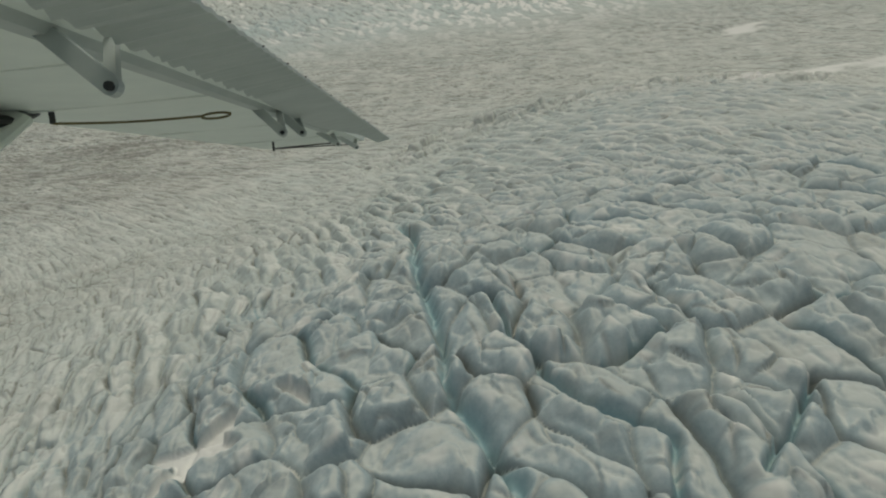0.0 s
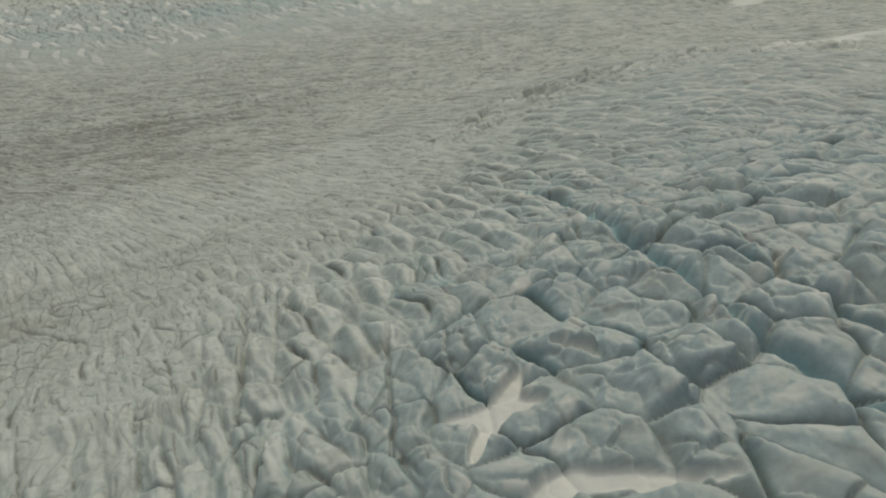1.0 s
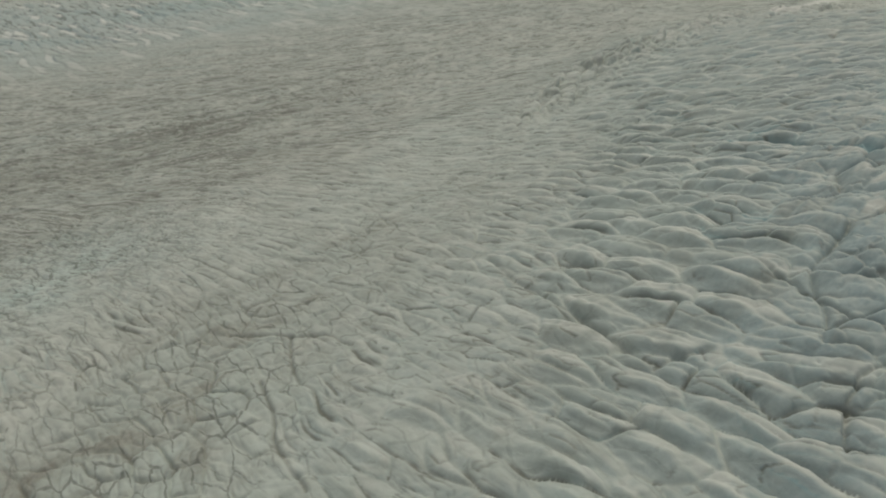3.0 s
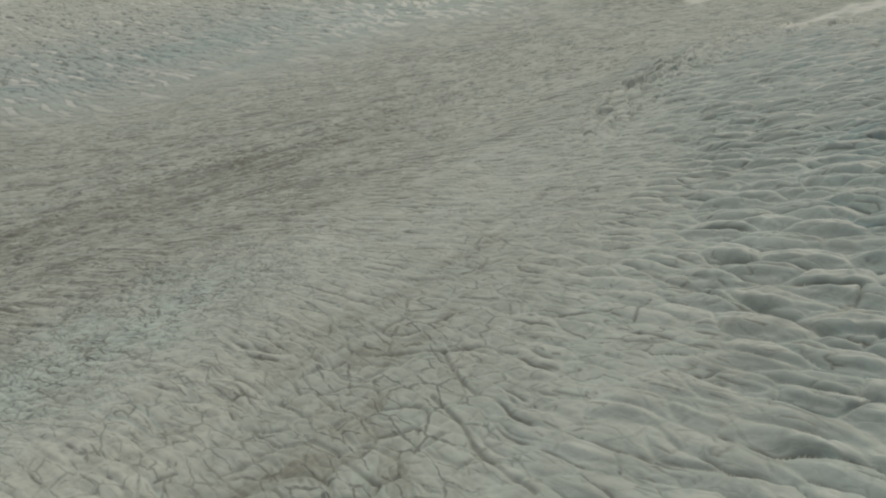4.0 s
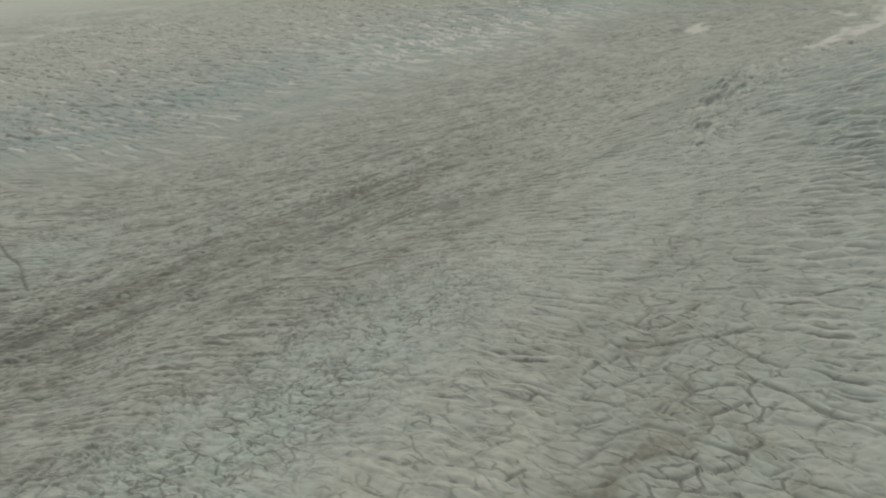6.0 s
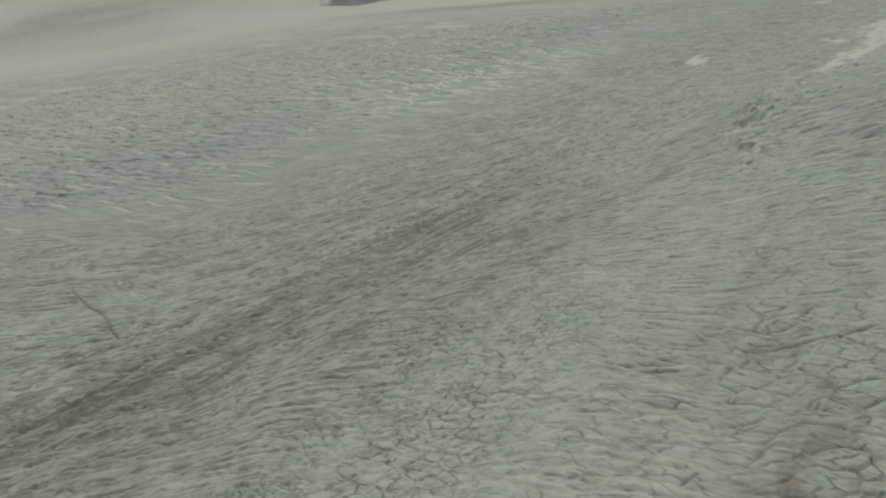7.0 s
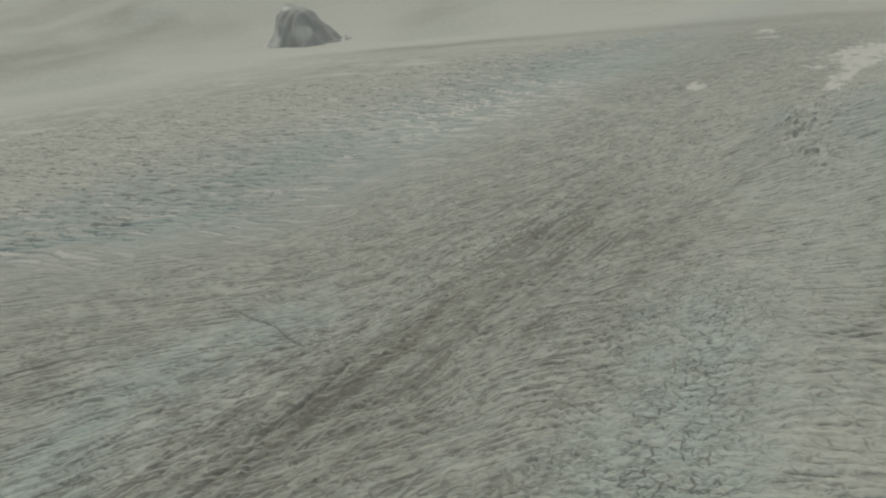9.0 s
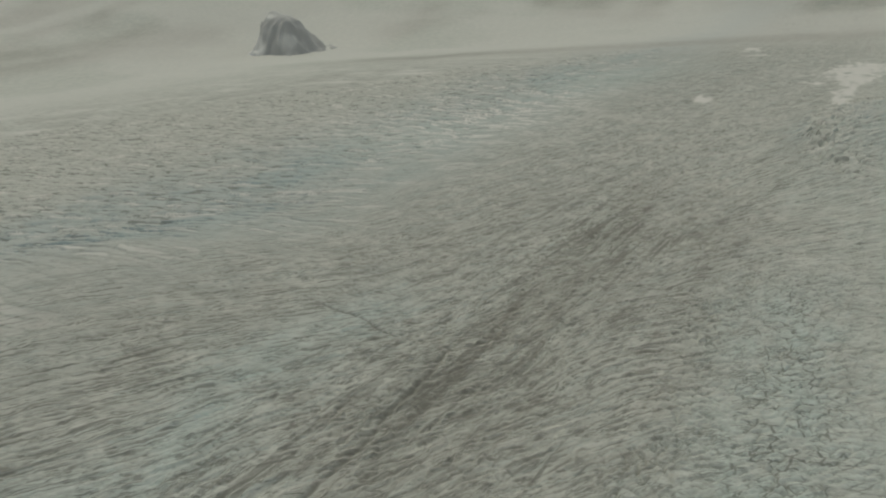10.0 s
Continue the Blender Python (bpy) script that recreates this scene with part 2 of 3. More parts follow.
def relief(x, y):
    """The ice's height and its masks: blue ice, deep blue cracks, silt, old snow; and the serac that a place belongs to (-1: none)."""
    w1, w2 = swell(x / 40, y / 40, 3, 1), swell(x / 40 + 50, y / 40, 3, 2)
    v1, v2 = ripple(x / 9, y / 9, 3), ripple(x / 9 + 40, y / 9, 4)
    u1, u2 = ripple(x / 2.7, y / 2.7, 5), ripple(x / 2.7 + 40, y / 2.7, 0)
    wx, wy = x + 4 * w1 + 1.2 * v1 + 0.35 * u1, y + 4 * w2 + 1.2 * v2 + 0.35 * u2
    s = y - (294 + 0.29 * x) + 7 * w1                      # across the flow, from the medial moraine
    b = x + 60 - 0.65 * (y - 70) + 10 * w2                 # into the icefall
    ridge = 258 - 0.0028 * (x - 115) ** 2                  # the jagged lip of the icefall
    crest = np.minimum(288 - 0.011 * (np.maximum(x, -12) - 50) ** 2, ridge + 14 + 40 * step(30, -30, x)) - y + 8 * w1
    lip = step(-16, 16, crest)
    fall = step(-12, 45, b) * lip
    torn = step(-200, -60, b) * lip * (1 - fall)
    far = step(60, 190, s)
    plain = np.clip(1 - fall - torn - far, 0, 1)
    clean = bell(s + 80, 20) * (1 - fall) * step(-95, -150, x)
    reach = np.hypot(x + 200, y - 150)
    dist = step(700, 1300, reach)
    grit = 1 - step(350, 800, reach)

    drift, old = np.zeros_like(x), np.zeros_like(x)
    for px, py, rx, ry, turn in ((-25, 56.5, 4.0, 1.3, 59), (-24.8, 53, 3.0, 1.2, -21), (-30, 54.3, 4.2, 1.2, 168), (-28.7, 50.5, 4.2, 1.2, 59), (-27, 53.6, 2.0, 1.8, 0),
                                 (-18, 58.5, 3.4, 1.0, -48), (-17, 39.3, 7, 1.5, -24), (-26, 40, 5, 1.8, 20)):
        p, q = turned(x - px + 0.8 * v1, y - py + 0.8 * v2, turn, rx, ry)
        drift = drift + np.exp(-p * p - q * q)
    for px, py, rx, ry, turn in ((135, 262, 30, 5, 22), (190, 279, 40, 6, 14), (275, 300, 34, 13, 12), (340, 318, 60, 20, 8), (236, 318, 10, 6, 60), (152, 366, 12, 6, 40), (480, 480, 14, 9, 0), (560, 520, 26, 10, 20)):
        p, q = turned(x - px, y - py, turn, rx, ry)
        old = np.maximum(old, step(1.5, 0.4, np.hypot(p, q) + 0.7 * swell(*turned(x, y, 20, 16, 4), 3, 1)))
    snow = np.maximum(0.9 * step(0.40, 0.70, drift + 0.16 * swell(x / 2.5, y / 2.5, 3, 1)), 0.95 * old)
    rough = 1 - 0.85 * snow
    z = lie(x, y) + 1.2 * swell(x / 60, y / 60, 3, 4) - 0.5 * snow * fall
    # lines: dark joints, part silt, part crevice shade painted as colour
    deep, lines = np.zeros_like(x), np.zeros_like(x)

    # whitens the crests: weathered crust, and the light they catch put into colour
    lit_crust = np.zeros_like(x)
    serac = np.full(x.shape, -1)
    body = np.clip(plain + torn, 0, 1)
    slabs = step(-48, -85, b) * step(-95, -135, s) * lip
    swing = step(-130, -35, s)
    P, Q, lean = grained(x + 2.2 * w1 + 0.5 * v1 + 0.2 * u1, y + 2.2 * w2 + 0.5 * v2 + 0.2 * u2)
    block = step(14, 40, b) * lip * step(128, 100, y + 10 * w1 - 0.1 * x)                         # where ribs break up into seracs

    # seracs of the icefall: rounded blocks with a pale crust, parted by crevasses, each split again
    i = np.nonzero(block > 0.01)[0]
    back = step(75, 130, y[i])
    m = block[i] * rough[i]
    h = 0.68 * m
    d, own, (r1, r2, r3), da, dc, code = cells(P[i] + 1.2 * v1[i], Q[i] + 1.2 * v2[i] + 0.4 * u1[i], lean[i], 9.8, 6.2, 0)
    hold = 1 - np.exp(-(d / 0.85) ** 2)
    split = step(0.5, 0.9, own)
    z[i] += h * (1 - 0.55 * back) * (1.5 * (1 - np.exp(-(d / 0.75) ** 0.95)) + 0.7 * (1 - np.exp(-d / 2.2)) - 1.3 * split * bell(d, 0.4) + hold * (1.8 * (r1 - 0.5) + 3.2 * (r2 - 0.1) * dc + 2.8 * (r3 - 0.4) * da))
    deep[i] += m * 0.75 * split * step(0.5, 0.9, r3) * bell(d, 0.55) * (1 - 0.6 * back)
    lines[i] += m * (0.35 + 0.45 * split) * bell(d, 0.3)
    serac[i] = np.where(block[i] > 0.55, code, -1)
    d2, own, (t1, t2, t3), da, dc, _ = cells(P[i] + 37 * r1 + 1.5 * v2[i] + 0.5 * u2[i], Q[i] + 53 * r2 + 0.8 * v1[i] + 0.5 * u1[i], lean[i], 5.2, 3.9, 2, 0.95)
    z[i] += h * (1 - 0.35 * back) * 0.5 * swell(x[i] / 3.4, y[i] / 3.4, 2, 5)
    whole = 0.25 + 0.75 * step(0.25, 0.5, r1)
    z[i] += h * hold * whole * (1 - 0.35 * back) * (0.55 * (1 - np.exp(-(d2 / 0.35) ** 0.9)) + 0.3 * (1 - np.exp(-d2 / 0.9)) - 0.5 * step(0.6, 0.9, own) * bell(d2, 0.26) + 0.8 * (t1 - 0.5) * (1 - np.exp(-(d2 / 0.35) ** 2)) + 2.4 * (t2 - 0.25) * dc + 1.8 * (t3 - 0.5) * da)
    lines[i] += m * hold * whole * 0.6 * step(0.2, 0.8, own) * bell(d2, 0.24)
    lit_crust[i] += m * step(0.35, 0.9, d2) * step(0.4, 0.75, t2) * step(-0.25, 0.25, dc) * step(-0.5, 0.4, v1[i] + u1[i])
    lines[i] += m * 0.5 * bell(dc + 0.12 * u2[i] - 0.1, 0.06) * step(0.6, 0.85, t3) * step(-0.2, 0.5, u1[i] + v2[i])
    d3, own, (t1, t2, t3), da, dc, _ = cells(P[i] - 11 * t1, Q[i] + 29 * t2, lean[i], 2.5, 1.9, 4, 0.9)
    z[i] += h * hold * (0.12 * (1 - np.exp(-(d3 / 0.3))) + 0.6 * (t1 - 0.5) * (1 - np.exp(-(d3 / 0.22) ** 2)) + 1.2 * (t2 - 0.4) * dc + 0.9 * (t3 - 0.5) * da) * step(-0.9, 0.3, w2[i] + v1[i])
    z[i] += h * 0.22 * (0.6 - np.abs(swell(x[i] / 1.9, y[i] / 1.9, 3, 1)))
    lit_crust[i] += 0.8 * m * hold * step(0.55, 0.85, t1) * step(0.1, 0.4, d3) * step(-0.2, 0.4, v2[i] - u1[i])

    # ribs below it: long lenses of ice with a sharp upper edge and a bare face that dips down the glacier
    big = step(-42, -26, b + 12 * w1) * lip
    for share, along, across, k, high in ((big * (1 - block), 13.0, 4.4, 1, 1.0), ((1 - big) * body * (1 - slabs) * (1 - 0.9 * clean) * step(190, 120, s), 11.0, 3.3, 3, 0.62)):
        i = np.nonzero(share > 0.01)[0]
        m = share[i] * rough[i]
        tall = (0.85 if high == 1 else 0.6) * high * (1 - 0.4 * swing[i]) * m * (1 - 0.3 * step(105, 140, y[i]) * step(-30, 30, b[i])) * (1 - 0.2 * step(80, 150, y[i]) * step(-10, 30, b[i]))
        d, own, (r1, r2, r3), da, dc, _ = cells(P[i], Q[i] + 0.4 * v1[i], lean[i], along, across, k, 0.85)
        split = step(0.2, 0.8, own)
        hold = 1 - np.exp(-(d / (0.12 * across)) ** 2)
        face = (step(-0.55, -0.08, dc) - 0.9 * np.clip(dc + 0.05, 0, 0.6)) * np.clip(1.1 - 3.4 * da * da, 0.1, 1)
        z[i] += tall * ((0.9 + 1.1 * r2) * face * (1 - np.exp(-(d / 0.3) ** 0.95)) - 0.65 * high * split * bell(d, 0.25) * (1 - 0.85 * step(0.28, 0.42, np.abs(da))) + hold * 0.5 * (r1 - 0.5))
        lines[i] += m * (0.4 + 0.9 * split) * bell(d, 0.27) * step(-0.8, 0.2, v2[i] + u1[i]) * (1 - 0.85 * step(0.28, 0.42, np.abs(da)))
        lit_crust[i] += 0.7 * m * high * step(-0.1, 0.1, dc) * step(0.2, 0.6, r2) * step(0.1, 0.4, d)
        deep[i] += 0.35 * m * high * step(0.75, 0.95, r3) * bell(d, 0.35)
        d2, own, (t1, t2, t3), da, dc, _ = cells(P[i] + 37 * r1, Q[i] + 53 * r2, lean[i], 0.5 * along, 0.42 * across, k + 1, 0.9)
        rug = 1 + 1.3 * step(100, 140, y[i]) * step(0, 30, b[i])
        deep[i] += 0.5 * m * (high == 1) * step(0.62, 0.9, t3) * step(-40, 5, b[i]) * bell(d2, 0.32) * step(-0.2, 0.5, w1[i] + v1[i])
        z[i] += rug * tall * hold * (0.5 * step(-0.5, -0.05, dc) * np.clip(1.1 - 3 * da * da, 0.2, 1) * (1 - np.exp(-(d2 / 0.2))) - 0.12 * step(0.4, 0.9, own) * bell(d2, 0.18) + 0.3 * (t1 - 0.5) * (1 - np.exp(-(d2 / 0.2) ** 2)))
        lines[i] += m * hold * 0.9 * step(0.3, 0.75, own) * bell(d2, 0.19) * step(-0.7, 0.4, v1[i] - u2[i])

    # broken slabs on the flatter ice, and the clean blue-white lane along the tongue
    for share, along, across, k, high in ((slabs * body * (1 - clean) * (1 - big), 7.4, 5.0, 0, 1.0), (clean, 4.0, 3.2, 2, 0.9)):
        i = np.nonzero(share > 0.01)[0]
        m = share[i] * rough[i]
        d, own, (r1, r2, r3), da, dc, _ = cells(P[i] + 0.35 * Q[i] + 0.9 * v2[i] + 0.25 * u2[i], Q[i] + 0.9 * v1[i] + 0.25 * u1[i], lean[i], along, across, k, 0.95)
        split = step(0.15, 0.75, own)
        hold = 1 - np.exp(-(d / 0.4) ** 2)
        z[i] += m * high * (0.4 * (1 - np.exp(-(d / 0.3) ** 0.95)) - 0.35 * split * bell(d, 0.24) + hold * (0.4 * (r1 - 0.5) + 0.9 * (r2 - 0.35) * dc + 0.5 * (r3 - 0.5) * da))
        lines[i] += m * (0.1 + 0.75 * split) * bell(d, 0.23) * step(-0.8, 0.3, v1[i] + u1[i])
        d2, own, (t1, t2, t3), da, dc, _ = cells(P[i] + 37 * r1, Q[i] + 53 * r2, lean[i], 0.55 * along, 0.38 * across, k + 1, 0.9)
        z[i] += m * high * hold * (0.28 * (1 - np.exp(-(d2 / 0.25))) - 0.12 * step(0.4, 0.9, own) * bell(d2, 0.18) + 0.5 * (t2 - 0.3) * dc)
        lines[i] += m * hold * 0.4 * step(0.4, 0.8, own) * bell(d2, 0.2)
    edge = bell(s + 60, 9) * step(-120, -160, x)
    i = np.nonzero(edge > 0.01)[0]
    d, own, _, da, dc, _ = cells(*turned(wx[i] + 330 + 0.8 * u1[i], wy[i] + 0.8 * u2[i], 40, 1.0, 1.0), 0 * x[i], 3.6, 2.6, 3, 1.0)
    z[i] -= edge[i] * 0.9 * bell(d, 0.4) * step(0.2, 0.6, own)
    lines[i] += edge[i] * 0.5 * bell(d, 0.25) * step(0.2, 0.6, own) * step(-0.6, 0.3, v1[i] + u2[i])

    # the far stream of broken ice past the moraine
    # glints on far ice shards, painted white by way of the snow mask
    glint = np.zeros_like(x)
    bright = 0.75 * bell(np.hypot((x - 60) / 110, (y - 470) / 110), 1)
    west = step(30, -110, x)
    for share, angle, k in ((1 - west, 94, 5), (west, 120, 2)):
        gap, _, (r1, r2, r3), dx, dy = cracked(*turned(wx + 200, wy + 77, angle, 19.0, 4.6), k)
        share = share * far * (1 - dist)
        z = z + share * step(60, 220, s) * (0.9 * (np.minimum(gap / 0.3, 1) ** 0.7 - 1) + 1.2 * (r1 - 0.5) + 2.0 * (r2 - 0.3) * dx + 3.4 * (r3 - 0.3) * dy)
        lines = lines + share * 0.75 * bell(gap, 0.10)
        glint = glint + share * step(0.80 - 0.5 * bright, 0.86 - 0.5 * bright, r3) * step(0.05, 0.25, gap)

    # jagged lip of the icefall
    jag = bell(np.minimum(y - ridge + 4 * w1, 0), 19) * bell(np.maximum(y - ridge + 4 * w1, 0), 6) * step(-55, 5, x) * step(165, 130, x)
    gap, _, (r1, r2, r3), dx, dy = cracked(*turned(wx + 60, wy, 72, 8.5, 4.6), 1)
    z = z + jag * (1.6 + 2.6 * (np.minimum(gap / 0.25, 1) ** 0.7 - 1) + 2.8 * (r1 - 0.5) * step(0.03, 0.15, gap) - 1.8 * r2 * dy)
    lit_crust = lit_crust * (1 - 0.5 * jag) + 0.75 * jag * step(0.1, 0.3, gap) * step(0.1, 0.5, r3)
    lines = lines + jag * 0.3 * bell(gap, 0.08)

    # rubbly ice of the medial moraine, drawn out along the flow
    medial = bell(s + 2, 42) * step(110, 30, x)
    i = np.nonzero(medial > 0.02)[0]
    pq = turned(wx[i] + 0.6 * u1[i], wy[i] + 0.6 * u2[i], 13, 1.0, 1.0)
    d, own, (r1, r2, r3), da, dc, _ = cells(*pq, 0 * x[i], 5.5, 2.4, 3, 1.0)
    z[i] += medial[i] * (0.4 * (1 - np.exp(-(d / 0.4))) + (1 - np.exp(-(d / 0.3) ** 2)) * (0.8 * (r1 - 0.5) + 0.9 * (r2 - 0.5) * dc))
    lines[i] += medial[i] * (0.25 + 0.75 * step(-20, -130, x[i])) * (0.45 * bell(d, 0.25) * step(0.4, 0.8, own) + 0.3 * step(0.55, 0.85, r3) * bell(s[i] + 10, 28) * step(-40, -140, x[i]))

    deep = deep + far * (1 - dist) * (1 - glint) * 0.15 * step(-0.1, 0.5, swell(*turned(x, y, 15, 120, 45), 3, 4)) * bell(y - 470 - 0.25 * x, 120)

    # single long cracks
    for half, depth, path in CRACKS:
        gap = along_path(wx - 4 * w1, wy - 4 * w2, path)
        z = z - depth * bell(gap, half)
        lines = lines + (0.35 if depth > 0.77 else 0.6 if depth < 0.65 else 1.0) * bell(gap, half * 0.9) * (depth < 2)
        deep = deep + 0.55 * bell(gap, half) * (depth >= 2)

    z = z + rough * (0.12 * swell(x / 3.1, y / 3.1, 3, 0) + grit * 0.08 * np.abs(swell(x / 0.9, y / 0.9, 2, 3)) + 0.08 * (1 - block) * swell(wx / 1.7, wy / 1.7, 2, 2))
    z = z - grit * (plain + 0.5 * torn) * 0.35 * step(0.25, 0.8, swell(*turned(wx, wy, 150, 4.0, 0.9), 2, 4))

    band = step(-0.5, 0.9, swell(*turned(x, y, 16.2, 160, 14), 3, 5))
    blot = step(0.1, 0.8, swell(wx / 7, wy / 5, 3, 1))
    mottle = step(0.0, 0.8, swell(wx / 2.9, wy / 2.2, 3, 4)) * grit
    dirt = (0.10 + 0.19 * band + 0.13 * blot) * plain * (1 - 0.5 * step(10, 40, s)) + (0.13 + 0.14 * band + 0.10 * blot) * torn + (0.15 + 0.22 * blot + 0.14 * step(-90, -130, b)) * slabs * body + (0.16 + 0.16 * blot) * fall
    dirt = dirt + (0.06 * bell(s + 10, 32) + 0.55 * bell(s + 14, 14) * (0.35 + 0.65 * step(-0.4, 0.5, swell(*turned(x, y, 15, 70, 5), 4, 2))) + 0.12 * bell(s + 10, 30) * blot) * step(-110, -250, x) * (0.6 + 0.8 * band) - 0.42 * clean - 0.35 * bell(s - 14, 12) * step(-40, -130, x) - 0.35 * bell(s - 36, 10) * step(-200, -250, x) + 0.12 * far * (1 - dist)
    dirt = dirt + 0.22 * mottle * (plain * (1 - 0.5 * clean) + 0.6 * torn + 0.7 * fall)
    dirt = np.maximum(dirt, 0) * (1 - 0.72 * step(-110, 0, x) * plain) + 0.35 * lines * (1 - 0.6 * dist)
    dirt = dirt * (1 - 0.4 * medial * step(0.3, 0.9, dirt)) * (1 - 0.35 * step(0, 60, s) * (1 - far))
    # moraine strip at the hills' foot; above it rock and shading, painted as dark patches
    dirt = dirt + 0.6 * bell(reach - 1120 + 60 * step(250, 700, x) - 140 * step(700, 1100, x), 75) * step(200, 450, x) + 0.5 * step(1450, 1650, reach) * step(-0.3, 0.6, swell(*turned(x, y, 20, 420, 150), 4, 2))
    blue = 0.12 + fall * (0.98 - 0.2 * step(60, 120, b)) * (1 - 0.42 * step(95, 140, y)) + 0.45 * torn * step(-85, -10, b) + 0.15 * clean + 0.15 * bell(s - 36, 12) * step(-200, -250, x)
    blue = blue + 0.95 * bell(y - 490 - 0.25 * x + 25 * w1, 120) * far + 0.4 * bell(np.hypot((x + 105) / 5, (y - 91) / 9), 1)
    lit_crust = np.clip(lit_crust, 0, 1) * step(-0.9, 0.4, swell(x / 2.2, y / 2.2, 3, 2))
    blue = blue * (1 - 0.75 * jag) * (1 - 0.9 * lit_crust)
    dirt = dirt * (1 - 0.6 * lit_crust)
    deep = deep * (1 - lit_crust)
    # the distance term pales far hills: old snow, plus haze put into the colour
    snow = np.maximum(np.maximum(snow, 0.48 * lit_crust), np.maximum((0.8 + 0.9 * bright) * glint, 0.40 * dist * step(-0.5, 0.3, swell(x / 220, y / 220, 4, 3))))
    groove = body * (1 - 0.5 * slabs) * (1 - block) * (0.5 + 0.3 * swing) * (1 - 0.5 * clean) * (0.7 + 0.4 * band) + 0.2 * step(20, 60, s) * step(220, 120, s)
    groove = (0.5 + 0.75 * swing) * groove * (1 - 0.6 * medial) * (1 - 0.4 * bell(s + 6, 26)) * rough
    stream = far * (1 - dist) * (0.5 + 0.3 * step(150, 260, s))
    split = (0.12 * torn + 0.15 * clean + swing * plain) * (1 - slabs) * (1 - dist) * (1 - snow) * (1 - 0.5 * far)
    plate = (0.55 * slabs * body * (1 - clean) + 0.45 * medial * (1 - dist) * step(-20, -130, x) + 0.3 * torn + 0.55 * plain * (1 - slabs) * (1 - 0.7 * step(-130, -30, x))) * (1 - snow) * (1 - 0.6 * far)
    fresh = 0.8 * clean * (1 - 0.6 * blot) * (0.4 + 0.6 * step(-120, -170, x)) + 0.7 * bell(s - 36, 14) * step(-200, -250, x) + 0.8 * bell(np.hypot((x - 230) / 130, (y - 505) / 60), 1) + 0.7 * bell(np.hypot((x + 30) / 90, (y - 480) / 60), 1) + 0.3 * torn + 0.25 * slabs * body + 0.6 * bell(np.hypot((x - 230) / 60, (y - 215) / 26), 1)
    flow = medial * (0.2 + 0.8 * step(-20, -150, x)) * (0.8 + 0.3 * band) * (1 - 0.4 * step(15, 50, s)) * (0.65 + 0.35 * step(-0.6, 0.2, w1 + v1))
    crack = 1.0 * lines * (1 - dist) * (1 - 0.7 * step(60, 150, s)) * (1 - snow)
    masks = (blue, deep, dirt, snow, groove, stream, flow, split, crack, fresh, plate, 0.95 * clean)
    return z, *(np.clip(q, 0, 1) for q in masks), P, Q, serac


AHEAD, ASIDE = (-0.962, 0.273), (0.273, 0.962)             # along the valley, and across it


def sheet(us, vs, drop=None):
    """A grid of places given along and across the valley, with its heights and masks."""
    u, v = np.meshgrid(us, vs)
    x, y = u * AHEAD[0] + v * ASIDE[0], u * AHEAD[1] + v * ASIDE[1]
    z, *masks = relief(x.ravel(), y.ravel())
    if drop is not None:
        z = z - drop(u.ravel(), v.ravel())
    return np.c_[x.ravel(), y.ravel(), z], masks, (len(vs), len(us))


def quads(rows, cols):
    i = np.arange(rows * cols).reshape(rows, cols)
    return np.c_[i[:-1, :-1].ravel(), i[1:, :-1].ravel(), i[1:, 1:].ravel(), i[:-1, 1:].ravel()]


def ice_mesh(name, co, faces, masks):
    me = bpy.data.meshes.new(name)
    me.vertices.add(len(co))
    me.vertices.foreach_set("co", co.astype(np.float32).ravel())
    me.loops.add(faces.size)
    me.loops.foreach_set("vertex_index", faces.astype(np.int32).ravel())
    me.polygons.add(len(faces))
    me.polygons.foreach_set("loop_start", np.arange(0, faces.size, 4, dtype=np.int32))
    me.polygons.foreach_set("use_smooth", np.ones(len(faces), dtype=bool))
    me.update(calc_edges=True)
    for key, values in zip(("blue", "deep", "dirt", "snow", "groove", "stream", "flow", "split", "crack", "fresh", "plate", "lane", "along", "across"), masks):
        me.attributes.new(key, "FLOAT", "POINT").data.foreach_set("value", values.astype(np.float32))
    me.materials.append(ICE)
    return me


def graded(lo, hi, first, last):
    """Steps from lo to hi that widen from first to last."""
    n = int((hi - lo) / ((first + last) / 2)) + 1
    t = np.linspace(0, 1, n)
    return lo + (hi - lo) * (t * first + t * t * (last - first) / 2) / ((first + last) / 2)


offset = 0
near = sheet(np.arange(-60, 62.2, 0.185), graded(20, 152, 0.195, 0.41))
apron = sheet(np.arange(61.2, 402, 0.32), graded(20, 152, 0.28, 0.48), lambda u, v: 0.1 * step(62.2, 61.2, u))
middle = sheet(np.arange(-242, 492, 0.62), graded(148, 345, 0.48, 0.75), lambda u, v: 1.5 * step(152, 148, v))
beyond = sheet(np.arange(-640, 480, 1.55), graded(338, 820, 1.0, 2.4), lambda u, v: 1.5 * step(345, 338, v))
behind = sheet(np.arange(-240, 490, 1.3), graded(-200, 24, 2.2, 0.8), lambda u, v: 1.0 * step(20, 24, v) * step(-60, -56, u) * step(402, 398, u))
upper = sheet(np.arange(-240, -56, 0.9), graded(18, 152, 0.7, 0.9), lambda u, v: 1.0 * step(-60, -56, u))
lower = sheet(np.arange(399, 490, 0.9), graded(18, 152, 0.7, 0.9), lambda u, v: 1.0 * step(402, 399, u))
wide = sheet(np.arange(-4200, 2400, 26.0), np.arange(-1500, 4700, 26.0),
             lambda u, v: np.maximum(14 * step(-640, -600, u) * step(480, 440, u) * step(820, 790, v) * step(320, 350, v),
                                     14 * step(-240, -205, u) * step(490, 455, u) * step(360, 330, v) * step(-200, -165, v)))
